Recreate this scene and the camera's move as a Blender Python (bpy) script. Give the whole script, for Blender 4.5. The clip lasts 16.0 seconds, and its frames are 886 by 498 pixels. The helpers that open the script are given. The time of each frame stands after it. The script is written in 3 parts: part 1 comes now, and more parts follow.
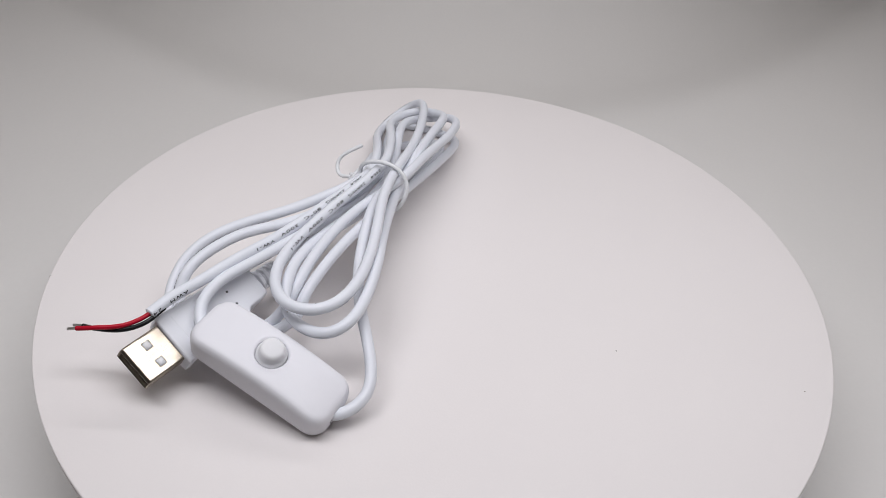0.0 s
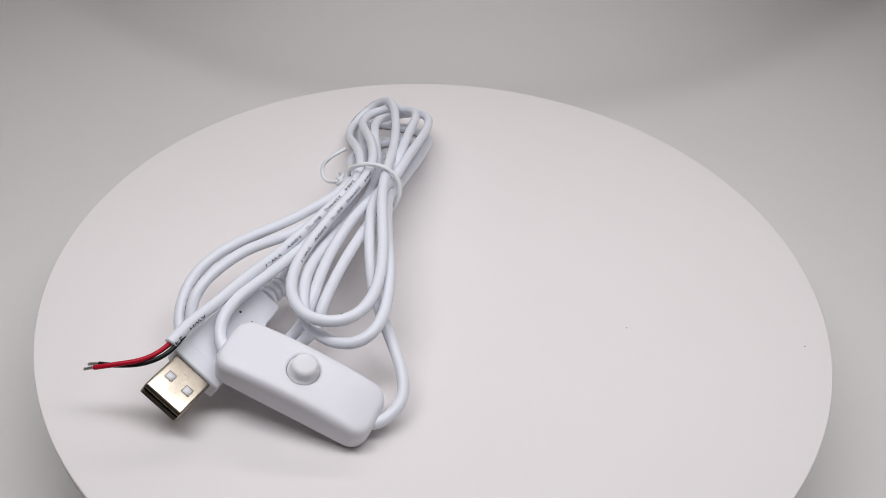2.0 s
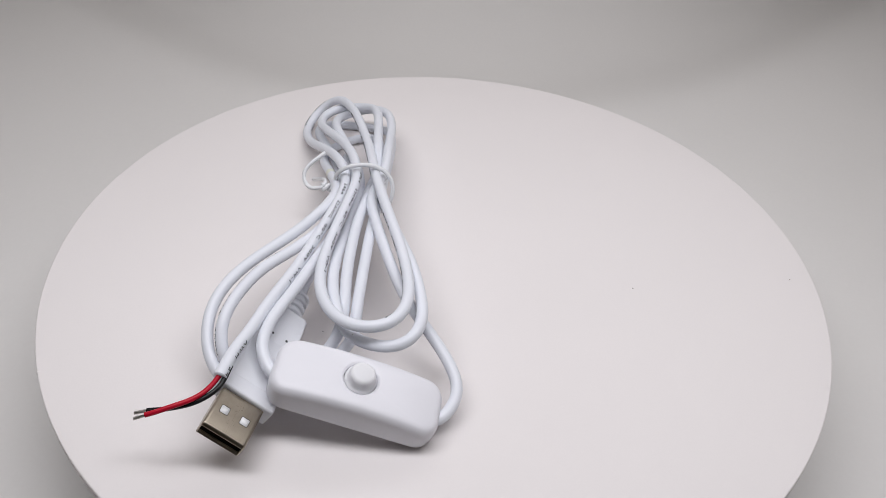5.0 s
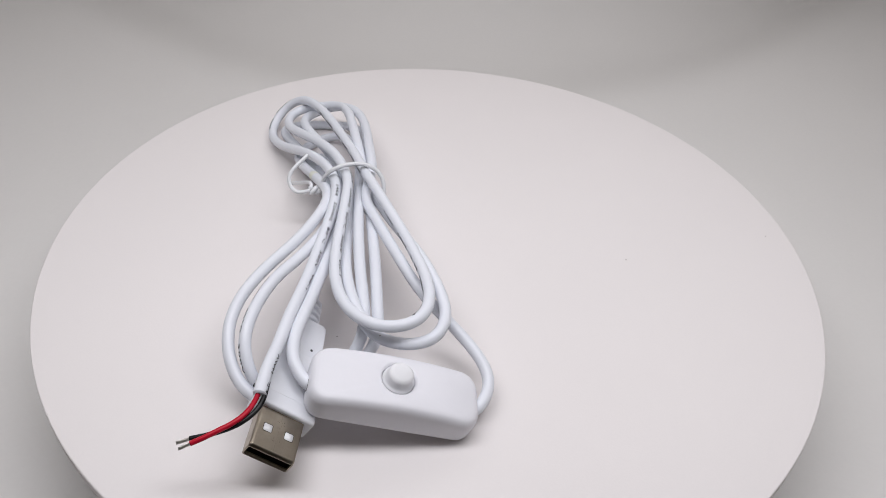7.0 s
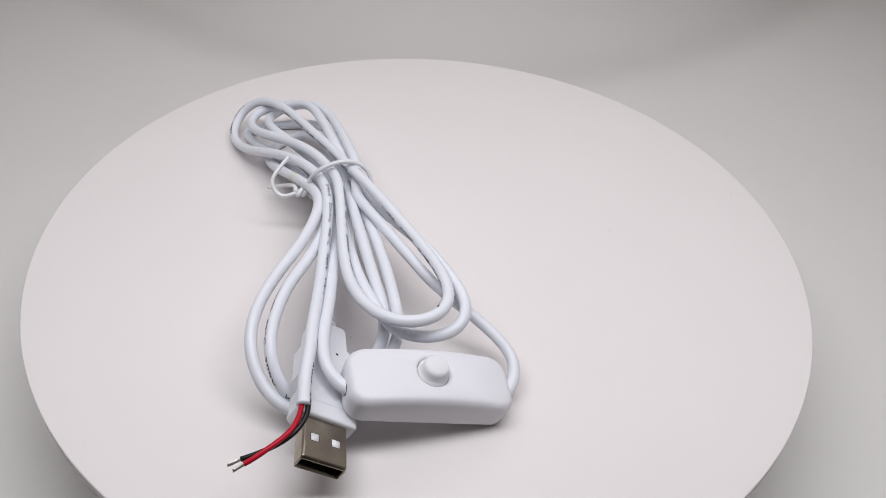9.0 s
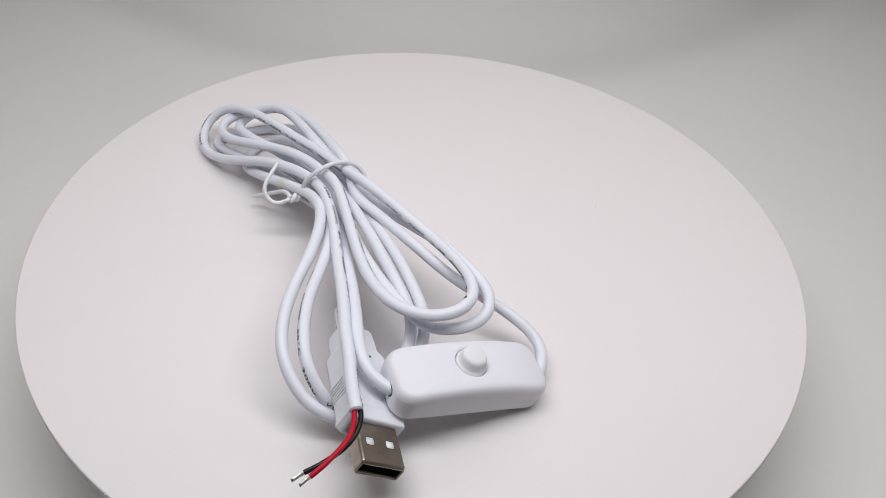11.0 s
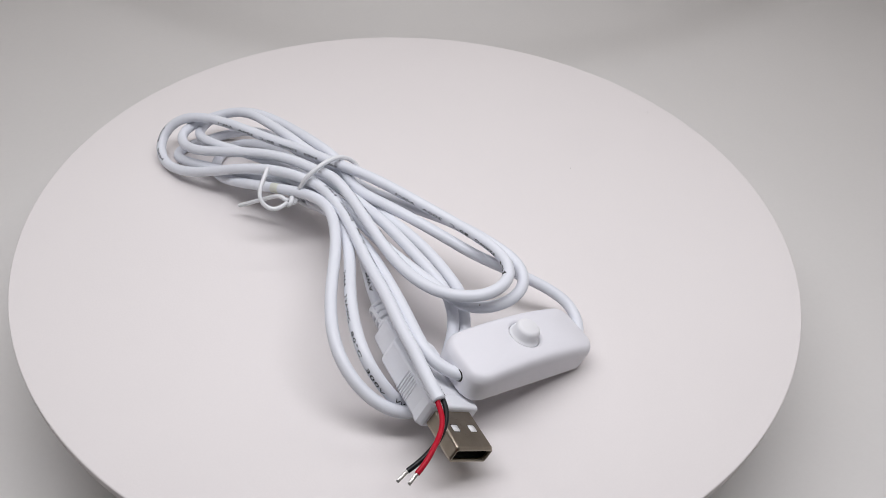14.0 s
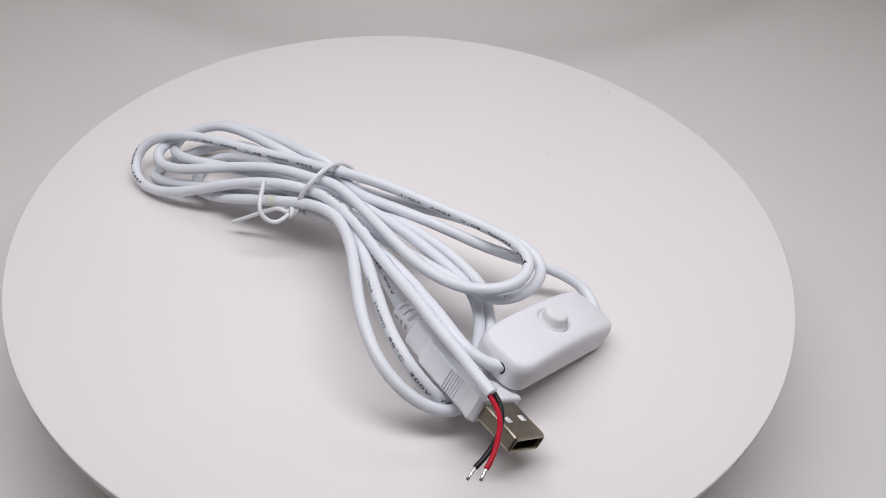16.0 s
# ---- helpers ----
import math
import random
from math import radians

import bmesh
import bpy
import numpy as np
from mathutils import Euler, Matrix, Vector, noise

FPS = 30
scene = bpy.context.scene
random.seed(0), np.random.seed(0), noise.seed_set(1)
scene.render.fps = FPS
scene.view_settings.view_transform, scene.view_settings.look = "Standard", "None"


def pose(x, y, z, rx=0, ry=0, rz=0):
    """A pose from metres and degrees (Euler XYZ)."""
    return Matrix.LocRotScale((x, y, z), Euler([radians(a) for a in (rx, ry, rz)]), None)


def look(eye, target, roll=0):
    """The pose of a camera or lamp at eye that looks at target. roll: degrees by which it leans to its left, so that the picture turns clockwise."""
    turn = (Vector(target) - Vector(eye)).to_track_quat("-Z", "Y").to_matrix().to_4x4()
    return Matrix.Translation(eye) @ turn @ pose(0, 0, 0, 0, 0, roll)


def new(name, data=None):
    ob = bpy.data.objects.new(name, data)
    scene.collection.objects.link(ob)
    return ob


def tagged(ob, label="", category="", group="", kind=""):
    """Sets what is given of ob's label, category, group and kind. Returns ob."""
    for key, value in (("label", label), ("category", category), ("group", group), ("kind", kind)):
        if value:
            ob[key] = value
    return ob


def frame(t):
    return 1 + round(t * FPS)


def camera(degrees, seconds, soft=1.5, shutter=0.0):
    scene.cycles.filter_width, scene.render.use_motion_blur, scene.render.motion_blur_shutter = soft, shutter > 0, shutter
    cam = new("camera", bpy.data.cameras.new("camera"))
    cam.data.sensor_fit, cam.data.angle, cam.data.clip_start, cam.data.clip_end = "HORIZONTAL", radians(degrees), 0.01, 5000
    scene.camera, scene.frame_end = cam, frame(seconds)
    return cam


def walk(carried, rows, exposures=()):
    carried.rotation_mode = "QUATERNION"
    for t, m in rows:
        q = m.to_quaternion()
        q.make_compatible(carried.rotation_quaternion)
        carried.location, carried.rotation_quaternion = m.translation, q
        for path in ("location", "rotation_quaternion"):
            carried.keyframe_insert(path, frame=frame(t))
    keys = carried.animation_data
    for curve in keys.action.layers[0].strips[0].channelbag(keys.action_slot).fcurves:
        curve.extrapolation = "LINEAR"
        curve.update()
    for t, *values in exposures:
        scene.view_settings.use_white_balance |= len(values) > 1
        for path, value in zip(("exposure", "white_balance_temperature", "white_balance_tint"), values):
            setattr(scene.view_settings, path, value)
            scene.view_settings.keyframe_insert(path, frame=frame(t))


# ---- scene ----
# ---------------------------------------------------------------- camera
cam = camera(58.30, 16.0, soft=0.6)
# seconds, distance in front of the axis, height over the turntable, direction of view, lean
VIEWS = [
    (0.0, 0.2013, 0.1741, (0.00310, 0.77199, -0.63563), 3.46),
    (0.5, 0.2007, 0.1751, (0.00359, 0.76868, -0.63962), 3.46),
    (1.0, 0.2005, 0.1750, (0.00420, 0.76807, -0.64035), 3.48),
    (1.5, 0.2010, 0.1750, (0.00338, 0.76774, -0.64075), 3.46),
    (2.0, 0.2008, 0.1753, (0.00327, 0.76639, -0.64236), 3.46),
    (2.5, 0.2005, 0.1759, (0.00310, 0.76453, -0.64458), 3.45),
    (3.0, 0.2013, 0.1753, (0.00281, 0.76547, -0.64346), 3.44),
    (3.5, 0.2018, 0.1747, (0.00282, 0.76616, -0.64265), 3.47),
    (4.0, 0.2026, 0.1741, (0.00225, 0.76717, -0.64144), 3.47),
    (6.5, 0.2031, 0.1737, (0.00763, 0.76021, -0.64964), 3.68),
    (7.0, 0.2032, 0.1737, (0.00984, 0.75938, -0.65057), 3.72),
    (7.5, 0.2033, 0.1738, (0.01258, 0.75753, -0.65268), 3.83),
    (8.0, 0.2034, 0.1740, (0.01559, 0.75384, -0.65687), 3.93),
    (8.5, 0.2035, 0.1741, (0.01860, 0.75210, -0.65879), 4.04),
    (9.0, 0.2036, 0.1742, (0.02231, 0.75120, -0.65969), 4.14),
    (11.5, 0.2045, 0.1735, (0.02853, 0.74619, -0.66512), 4.45),
    (12.0, 0.2045, 0.1733, (0.02915, 0.74367, -0.66791), 4.51),
    (12.5, 0.2045, 0.1731, (0.03095, 0.74271, -0.66890), 4.53),
    (13.0, 0.2045, 0.1728, (0.03391, 0.74214, -0.66938), 4.55),
    (13.5, 0.2045, 0.1727, (0.03537, 0.74021, -0.67144), 4.57),
    (14.0, 0.2045, 0.1726, (0.03554, 0.73782, -0.67407), 4.59),
    (14.5, 0.2045, 0.1726, (0.03463, 0.73667, -0.67536), 4.63),
    (15.0, 0.2044, 0.1727, (0.03524, 0.73662, -0.67539), 4.67),
    (15.5, 0.2043, 0.1727, (0.03880, 0.73618, -0.67567), 4.72),
    (16.0, 0.2042, 0.1728, (0.04196, 0.73590, -0.67579), 4.76),
]
walk(cam, [(t, look((0, -d, h), (Vector((0, -d, h)) + Vector(way)), lean)) for t, d, h, way, lean in VIEWS],
     exposures=[(0.0, -0.01), (2.0, 0.0), (4.0, 0.02), (7.0, 0.05), (16.0, 0.05)])

# ---------------------------------------------------------------- light
world = bpy.data.worlds.new("room")
scene.world = world
world.use_nodes = True
world.node_tree.nodes["Background"].inputs[0].default_value = (0.75, 0.66, 0.58, 1)
world.node_tree.nodes["Background"].inputs[1].default_value = 0.03
scene.view_settings.exposure = 0.0


def strip(name, place, target, watts, width, depth, colour, spread):
    """A lamp strip under the roof of the light box: a row of diodes behind a diffuser, or the added backdrop fill."""
    lamp = bpy.data.lights.new(name, "AREA")
    lamp.shape, lamp.size, lamp.size_y = "RECTANGLE", width, depth
    lamp.energy, lamp.color, lamp.spread = watts, colour, radians(spread)
    ob = new(name, lamp)
    ob.matrix_world = look(place, target)
    return ob


strip("led_strip", (0.0, -0.072, 0.345), (0.0, -0.062, 0.0), 0.738, 0.44, 0.07, (0.985, 0.985, 1.035), 150)
# added fill with no known source, brightens the backdrop
strip("backdrop_fill", (0.03, 0.20, 0.345), (0.03, 0.21, 0.0), 0.325, 0.62, 0.03, (1.0, 0.985, 1.02), 150)


# ---------------------------------------------------------------- materials
def material(name, colour, rough, metal=0.0, grain=0.0, grain_size=900.0, relief=0.0, blotch=0.0, blotch_size=14.0,
             sheen=0.5, depth=0.0, tint=None, scratch=0.0):
    """A surface with two scales of unevenness: fine grain and relief, and broad faint blotches."""
    m = bpy.data.materials.new(name)
    m.use_nodes = True
    n, links = m.node_tree.nodes, m.node_tree.links
    b = n["Principled BSDF"]
    b.inputs["Roughness"].default_value, b.inputs["Metallic"].default_value = rough, metal
    b.inputs["Specular IOR Level"].default_value = sheen
    if depth:
        b.inputs["Subsurface Weight"].default_value = depth
        b.inputs["Subsurface Radius"].default_value = (1.0, 1.0, 1.0)
        b.inputs["Subsurface Scale"].default_value = 0.0015 if depth < 0.5 else 0.004
    where = n.new("ShaderNodeTexCoord")
    fine = n.new("ShaderNodeTexNoise")
    fine.inputs["Scale"].default_value, fine.inputs["Detail"].default_value = grain_size, 3.0
    broad = n.new("ShaderNodeTexNoise")
    broad.inputs["Scale"].default_value, broad.inputs["Detail"].default_value = blotch_size, 4.0
    for tex in (fine, broad):
        links.new(where.outputs["Object"], tex.inputs["Vector"])
    tone = n.new("ShaderNodeMix")
    tone.data_type = "RGBA"
    dark = tint or tuple(c * (1 - blotch) for c in colour)
    tone.inputs[6].default_value, tone.inputs[7].default_value = (*colour, 1), (*dark, 1)
    ramp = n.new("ShaderNodeMapRange")
    ramp.inputs[1].default_value, ramp.inputs[2].default_value = 0.40, 0.72
    links.new(broad.outputs["Fac"], ramp.inputs[0])
    links.new(ramp.outputs[0], tone.inputs[0])
    speck = n.new("ShaderNodeMix")
    speck.data_type, speck.blend_type = "RGBA", "MULTIPLY"
    speck.inputs[0].default_value = 1.0
    level = n.new("ShaderNodeMapRange")
    level.inputs[3].default_value, level.inputs[4].default_value = 1.0 - grain, 1.0
    links.new(fine.outputs["Fac"], level.inputs[0])
    links.new(tone.outputs[2], speck.inputs[6])
    links.new(level.outputs[0], speck.inputs[7])
    links.new(speck.outputs[2], b.inputs["Base Color"])
    gloss = n.new("ShaderNodeMapRange")
    gloss.inputs[3].default_value, gloss.inputs[4].default_value = max(0.02, rough - 0.08), min(1.0, rough + 0.08)
    links.new(broad.outputs["Fac"], gloss.inputs[0])
    links.new(gloss.outputs[0], b.inputs["Roughness"])
    if relief or scratch:
        bump = n.new("ShaderNodeBump")
        bump.inputs["Strength"].default_value, bump.inputs["Distance"].default_value = 0.6, relief or scratch
        source = fine
        if scratch:
            stretch = n.new("ShaderNodeMapping")
            stretch.inputs["Scale"].default_value = (1.0, 0.06, 1.0)
            links.new(where.outputs["Object"], stretch.inputs["Vector"])
            links.new(stretch.outputs["Vector"], fine.inputs["Vector"])
        links.new(source.outputs["Fac"], bump.inputs["Height"])
        links.new(bump.outputs["Normal"], b.inputs["Normal"])
    return m


TABLE = material("matte_white_board", (0.796, 0.757, 0.748), 0.62, grain=0.025, grain_size=1500, relief=0.00003, blotch=0.02, blotch_size=9, sheen=0.25)
PAPER = material("grey_white_sheet", (0.775, 0.757, 0.738), 0.85, grain=0.03, grain_size=700, relief=0.00004, blotch=0.03, blotch_size=5, sheen=0.1)
BASE = material("grey_plastic", (0.45, 0.45, 0.45), 0.5, grain=0.03)
PVC = material("white_pvc", (0.755, 0.775, 0.828), 0.40, grain=0.02, grain_size=700, relief=0.00003, blotch=0.03, blotch_size=40, sheen=0.45, depth=0.03)
MOULDED = material("white_moulded_plastic", (0.775, 0.77, 0.81), 0.48, grain=0.015, grain_size=1200, relief=0.000015, blotch=0.02, blotch_size=60, sheen=0.45, depth=0.05)
RUBBER = material("white_soft_plastic", (0.78, 0.79, 0.83), 0.48, grain=0.02, grain_size=1000, relief=0.00002, blotch=0.03, blotch_size=60, sheen=0.4, depth=0.08)
CAP = material("milky_button_plastic", (0.76, 0.76, 0.78), 0.50, grain=0.01, blotch=0.02, sheen=0.3, depth=0.7)
STEEL = material("nickel_plated_steel", (0.43, 0.377, 0.308), 0.31, metal=1.0, grain=0.10, grain_size=3200, blotch=0.16, blotch_size=260, scratch=0.000010)
STEEL_DARK = material("pressed_steel_edge", (0.26, 0.23, 0.19), 0.3, metal=1.0, grain=0.06, grain_size=2600)
# dark steel colour for the shadow gap round the windows
WINDOW_SHADE = material("painted_window_shadow", (0.12, 0.105, 0.09), 0.4, metal=1.0, grain=0.08, grain_size=2600)
# near-black colour that stands in for the shade in openings
RECESS_SHADE = material("painted_recess_shade", (0.03, 0.028, 0.026), 0.6, grain=0.1)
TONGUE = material("white_socket_tongue", (0.85, 0.85, 0.86), 0.5, grain=0.02)
INK = material("dark_grey_ink", (0.035, 0.036, 0.042), 0.6, grain=0.3, grain_size=2500)
RED = material("red_insulation", (0.46, 0.003, 0.022), 0.42, sheen=0.25, grain=0.05, grain_size=1800, relief=0.00002, blotch=0.1, blotch_size=150)
BLACK = material("black_insulation", (0.006, 0.006, 0.007), 0.36, sheen=0.3, grain=0.05, grain_size=1800, relief=0.00002)
TIN = material("tinned_copper", (0.75, 0.73, 0.70), 0.3, metal=1.0, grain=0.2, grain_size=4000, scratch=0.00003)
TIE = material("white_tie_plastic", (0.78, 0.79, 0.81), 0.42, grain=0.02, grain_size=900, blotch=0.03, blotch_size=90, depth=0.1)
STAIN = material("yellowed_pvc", (0.80, 0.81, 0.72), 0.42, grain=0.02, grain_size=700, blotch=0.1, blotch_size=120)
DUST = material("dust_speck", (0.38, 0.34, 0.32), 0.9, grain=0.1)
DIFFUSER = material("roof_fabric", (0.80, 0.772, 0.715), 0.9, grain=0.02)
WALLPAINT = material("dim_room_wall", (0.30, 0.24, 0.19), 0.9, grain=0.04, blotch=0.1)

MM = 0.001


# ---------------------------------------------------------------- helpers for meshes
def part(name, bm, mat, parent=None, label="", smooth=True):
    """Links a bmesh as one mesh object, under a thing or a part where one is given."""
    me = bpy.data.meshes.new(name)
    bmesh.ops.recalc_face_normals(bm, faces=bm.faces[:])
    bm.to_mesh(me)
    bm.free()
    for f in me.polygons:
        f.use_smooth = smooth
    me.materials.append(mat)
    ob = new(name, me)
    if parent:
        ob.parent = parent
    if label:
        ob["label"] = label
    return ob


def spline(ctrl, steps=6):
    """Points along a uniform cubic B-spline that starts and ends on its first and last control point."""
    c, n, out = np.array(ctrl, float), len(ctrl), []
    for k in range((n + 1) * steps + 1):
        u = k / steps
        i = min(int(u), n)
        f = u - i
        w = np.array([(1 - f) ** 3, 3 * f ** 3 - 6 * f ** 2 + 4, -3 * f ** 3 + 3 * f ** 2 + 3 * f + 1, f ** 3]) / 6
        out.append(sum(w[a] * c[min(max(i + a - 2, 0), n - 1)] for a in range(4)))
    pts = [out[0]]
    for p in out[1:]:
        if np.linalg.norm(p - pts[-1]) > 0.15:
            pts.append(p)
    return [Vector(p) * MM for p in pts]


def frames(pts):
    """Tangent and two normals at every point, carried along without twist."""
    out, side = [], None
    for i, p in enumerate(pts):
        t = (pts[min(i + 1, len(pts) - 1)] - pts[max(i - 1, 0)]).normalized()
        if side is None:
            side = t.orthogonal().normalized()
        side = (side - t * side.dot(t)).normalized()
        out.append((t, side, t.cross(side)))
    return out


def tube(bm, pts, radius, sides=16, squash=1.0, cap=True):
    """A round bar along pts; radius is a number or a function of 0..1 along it."""
    rings, last = [], len(pts) - 1
    for i, (p, (t, a, b)) in enumerate(zip(pts, frames(pts))):
        r = radius(i / last) if callable(radius) else radius
        rings.append([bm.verts.new(p + a * (math.cos(q) * r) + b * (math.sin(q) * r * squash))
                      for q in (2 * math.pi * k / sides for k in range(sides))])
    for low, high in zip(rings, rings[1:]):
        for k in range(sides):
            bm.faces.new((low[k], low[(k + 1) % sides], high[(k + 1) % sides], high[k]))
    if cap:
        bm.faces.new(rings[0][::-1])
        bm.faces.new(rings[-1])
    return rings


def lathe(bm, outline, sides=64, m=Matrix()):
    """Turns (radius, height) pairs round the z axis; closes at radius 0."""
    rings = []
    for r, z in outline:
        if r < 1e-7:
            rings.append([bm.verts.new(m @ Vector((0, 0, z)))])
        else:
            rings.append([bm.verts.new(m @ Vector((r * math.cos(q), r * math.sin(q), z)))
                          for q in (2 * math.pi * k / sides for k in range(sides))])
    for low, high in zip(rings, rings[1:]):
        for k in range(sides):
            quad = [low[k % len(low)], low[(k + 1) % len(low)], high[(k + 1) % len(high)], high[k % len(high)]]
            quad = [v for i, v in enumerate(quad) if v not in quad[:i]]
            if len(quad) > 2:
                bm.faces.new(quad)


def rounded(hx, hy, r, n=64):
    """n points, evenly spaced, round a rectangle with round corners."""
    dense = []
    for c, (sx, sy) in enumerate(((1, 1), (-1, 1), (-1, -1), (1, -1))):
        for k in range(17):
            q = math.pi / 2 * (c + k / 16)
            dense.append((sx * (hx - r) + r * math.cos(q), sy * (hy - r) + r * math.sin(q)))
    dense.append(dense[0])
    way = [0.0]
    for a, b in zip(dense, dense[1:]):
        way.append(way[-1] + math.dist(a, b))
    at = [way[-1] * k / n for k in range(n)]
    return list(zip(np.interp(at, way, [d[0] for d in dense]), np.interp(at, way, [d[1] for d in dense])))


def loft(bm, rings, close_first=True, close_last=True):
    """Skins rings of equal count."""
    made = [[bm.verts.new(p) for p in ring] for ring in rings]
    n = len(made[0])
    for low, high in zip(made, made[1:]):
        for k in range(n):
            bm.faces.new((low[k], low[(k + 1) % n], high[(k + 1) % n], high[k]))
    if close_first:
        bm.faces.new(made[0][::-1])
    if close_last:
        bm.faces.new(made[-1])
    return made


def slab(bm, x0, x1, y0, y1, z0, z1, bevel=0.0, m=Matrix()):
    """A block between two corners, its edges eased."""
    made = bmesh.ops.create_cube(bm, size=1.0)
    for v in made["verts"]:
        v.co = Vector((x0 + (v.co.x + 0.5) * (x1 - x0), y0 + (v.co.y + 0.5) * (y1 - y0), z0 + (v.co.z + 0.5) * (z1 - z0)))
    verts = made["verts"]
    if bevel:
        edges = list({e for v in verts for e in v.link_edges})
        done = bmesh.ops.bevel(bm, geom=edges, offset=bevel, segments=3, profile=0.5, affect="EDGES")
        verts = list({v for f in done["faces"] for v in f.verts} | {v for v in verts if v.is_valid})
    for v in verts:
        v.co = m @ v.co


# ---------------------------------------------------------------- the light box
FLOOR = -0.045
BACK, SIDE, ROOF, FRONT = 0.80, 0.40, 0.36, -0.34


def sweep():
    """Floor and back wall: one loose sheet that bows forward in the middle and leans back above its bend; a sag is
    added along the bend to shade it.
    """
    # dip is an invented sag: its front slope makes the dark band
    dip, reach, bend = 0.017, 0.090, 0.085
    bm = bmesh.new()
    rows = []
    for x in np.linspace(-SIDE, SIDE, 49):
        low = 0.246 + 0.03 * x + 1.9 * x * x
        course = [(FRONT, FLOOR), (-0.1, FLOOR), (0.1, FLOOR)]
        for k in range(13):
            q = k / 12
            course.append((low - reach * (1 - q), FLOOR - dip * 0.5 * (1 - math.cos(math.pi * q))))
        for k in range(1, 13):
            s = 0.12 * k / 12
            course.append((low + s, FLOOR - dip + s * s / (2 * bend)))
        y, z = course[-1]
        steep = 0.12 / bend
        for k in range(1, 7):
            rise = (ROOF - z) * k / 6
            course.append((y + rise / (steep + 2.5 * k / 6), z + rise))
        rows.append([bm.verts.new((x, cy, cz)) for cy, cz in course])
    for a, b in zip(rows, rows[1:]):
        for k in range(len(a) - 1):
            bm.faces.new((a[k], a[k + 1], b[k + 1], b[k]))
    ob = part("backdrop", bm, PAPER)
    thick = ob.modifiers.new("thickness", "SOLIDIFY")
    thick.thickness, thick.offset = 0.002, 1.0
    return tagged(ob, "seamless grey-white backdrop sheet bent up into a back wall", "backdrop", kind="structure")


sweep()
for name, x in (("wall_left", -SIDE - 0.004), ("wall_right", SIDE + 0.004)):
    bm = bmesh.new()
    slab(bm, x - 0.002, x + 0.002, FRONT, BACK + 0.004, FLOOR - 0.03, ROOF)
    tagged(part(name, bm, PAPER, smooth=False), "plain white side wall of a light box", "wall", kind="structure")
bm = bmesh.new()
slab(bm, -SIDE - 0.006, SIDE + 0.006, FRONT, BACK + 0.004, ROOF + 0.002, ROOF + 0.006)
tagged(part("ceiling", bm, DIFFUSER, smooth=False), "plain white roof of a light box", "ceiling", kind="structure")
bm = bmesh.new()
slab(bm, -1.4, 1.4, -1.25, -1.2, -0.8, 1.4)
tagged(part("wall_room", bm, WALLPAINT, smooth=False), "dim brown wall of the room before the light box", "wall", kind="structure")


# ---------------------------------------------------------------- the turntable
def build_turntable():
    thing = tagged(new("turntable"), "round white display turntable with a matte top", "turntable")
    thing.location = (0, 0, FLOOR)
    bm = bmesh.new()
    lathe(bm, [(0, 0), (0.098, 0), (0.1, 0.002), (0.1, 0.028), (0.096, 0.032), (0.03, 0.034), (0.03, 0.041), (0, 0.041)], 96)
    part("base", bm, BASE, thing, "grey base under the top")
    bm = bmesh.new()
    top, edge, r, low = 0.0, 0.1254, 0.0005, -0.0034
    outline = [(0, low), (edge - r, low)]
    outline += [(edge - r + r * math.sin(q), low + r - r * math.cos(q)) for q in (math.pi / 2 * k / 5 for k in range(1, 6))]
    outline += [(edge - r + r * math.cos(q), top - r + r * math.sin(q)) for q in (math.pi / 2 * k / 6 for k in range(7))]
    outline += [(0.09, top), (0.05, top), (0.02, top), (0, top)]
    lathe(bm, outline, 256)
    disc = part("disc", bm, TABLE, thing, "round matte white top")
    disc.location = (0, 0, -FLOOR)
    # a crumb of paint on the rim and a few specks of dust
    bm = bmesh.new()
    for k, (x, y, z, s) in enumerate(((-118.0, -40.6, -0.6, 0.8), (-117.6, -41.6, -0.6, 0.6), (-118.5, -39.5, -0.8, 0.55))):
        ball = bmesh.ops.create_icosphere(bm, subdivisions=2, radius=s * MM)
        for v in ball["verts"]:
            v.co = v.co * (1 + 0.25 * noise.noise(v.co * 1500 + Vector((k, 0, 0)))) + Vector((x, y, z)) * MM
    part("rim_crumb", bm, TABLE, disc, "crumb of white paint on the rim")
    for x, y, s in ((60.8, -21.0, 0.22), (115.5, -21.2, 0.22), (-39.5, -32.0, 0.2)):
        bm = bmesh.new()
        ball = bmesh.ops.create_icosphere(bm, subdivisions=1, radius=s * MM)
        for v in ball["verts"]:
            v.co = Vector((v.co.x * 1.3, v.co.y, v.co.z * 0.5)) + Vector((x * MM, y * MM, 0.00008))
        part("dust_speck", bm, DUST, disc)
    return thing, disc


turntable, disc = build_turntable()


# the cord's course over the turntable, in millimetres from the middle of its top
BARE_END_RUN = [(-64.0, -66.1, 21.9), (-61.2, -58.8, 22.8), (-57.5, -52.1, 22.5), (-54.6, -44.8, 22.4), (-50.5, -37.0, 22.7), (-46.2, -28.2, 21.9), (-41.9, -18.2, 21.8), (-37.0, -8.2, 22.9), (-33.0, 1.7, 23.1), (-30.5, 10.3, 22.6)]
TOP_BEND = [(-29.9, 18.8, 21.1), (-31.5, 30.0, 19.6), (-36.0, 44.9, 15.0), (-42.4, 61.8, 6.3), (-45.2, 78.8, 1.5), (-38.6, 89.8, 5.2), (-29.6, 86.3, 13.0), (-24.6, 68.2, 16.5), (-21.9, 47.8, 17.8), (-20.9, 30.9, 21.6), (-20.8, 16.3, 24.0)]
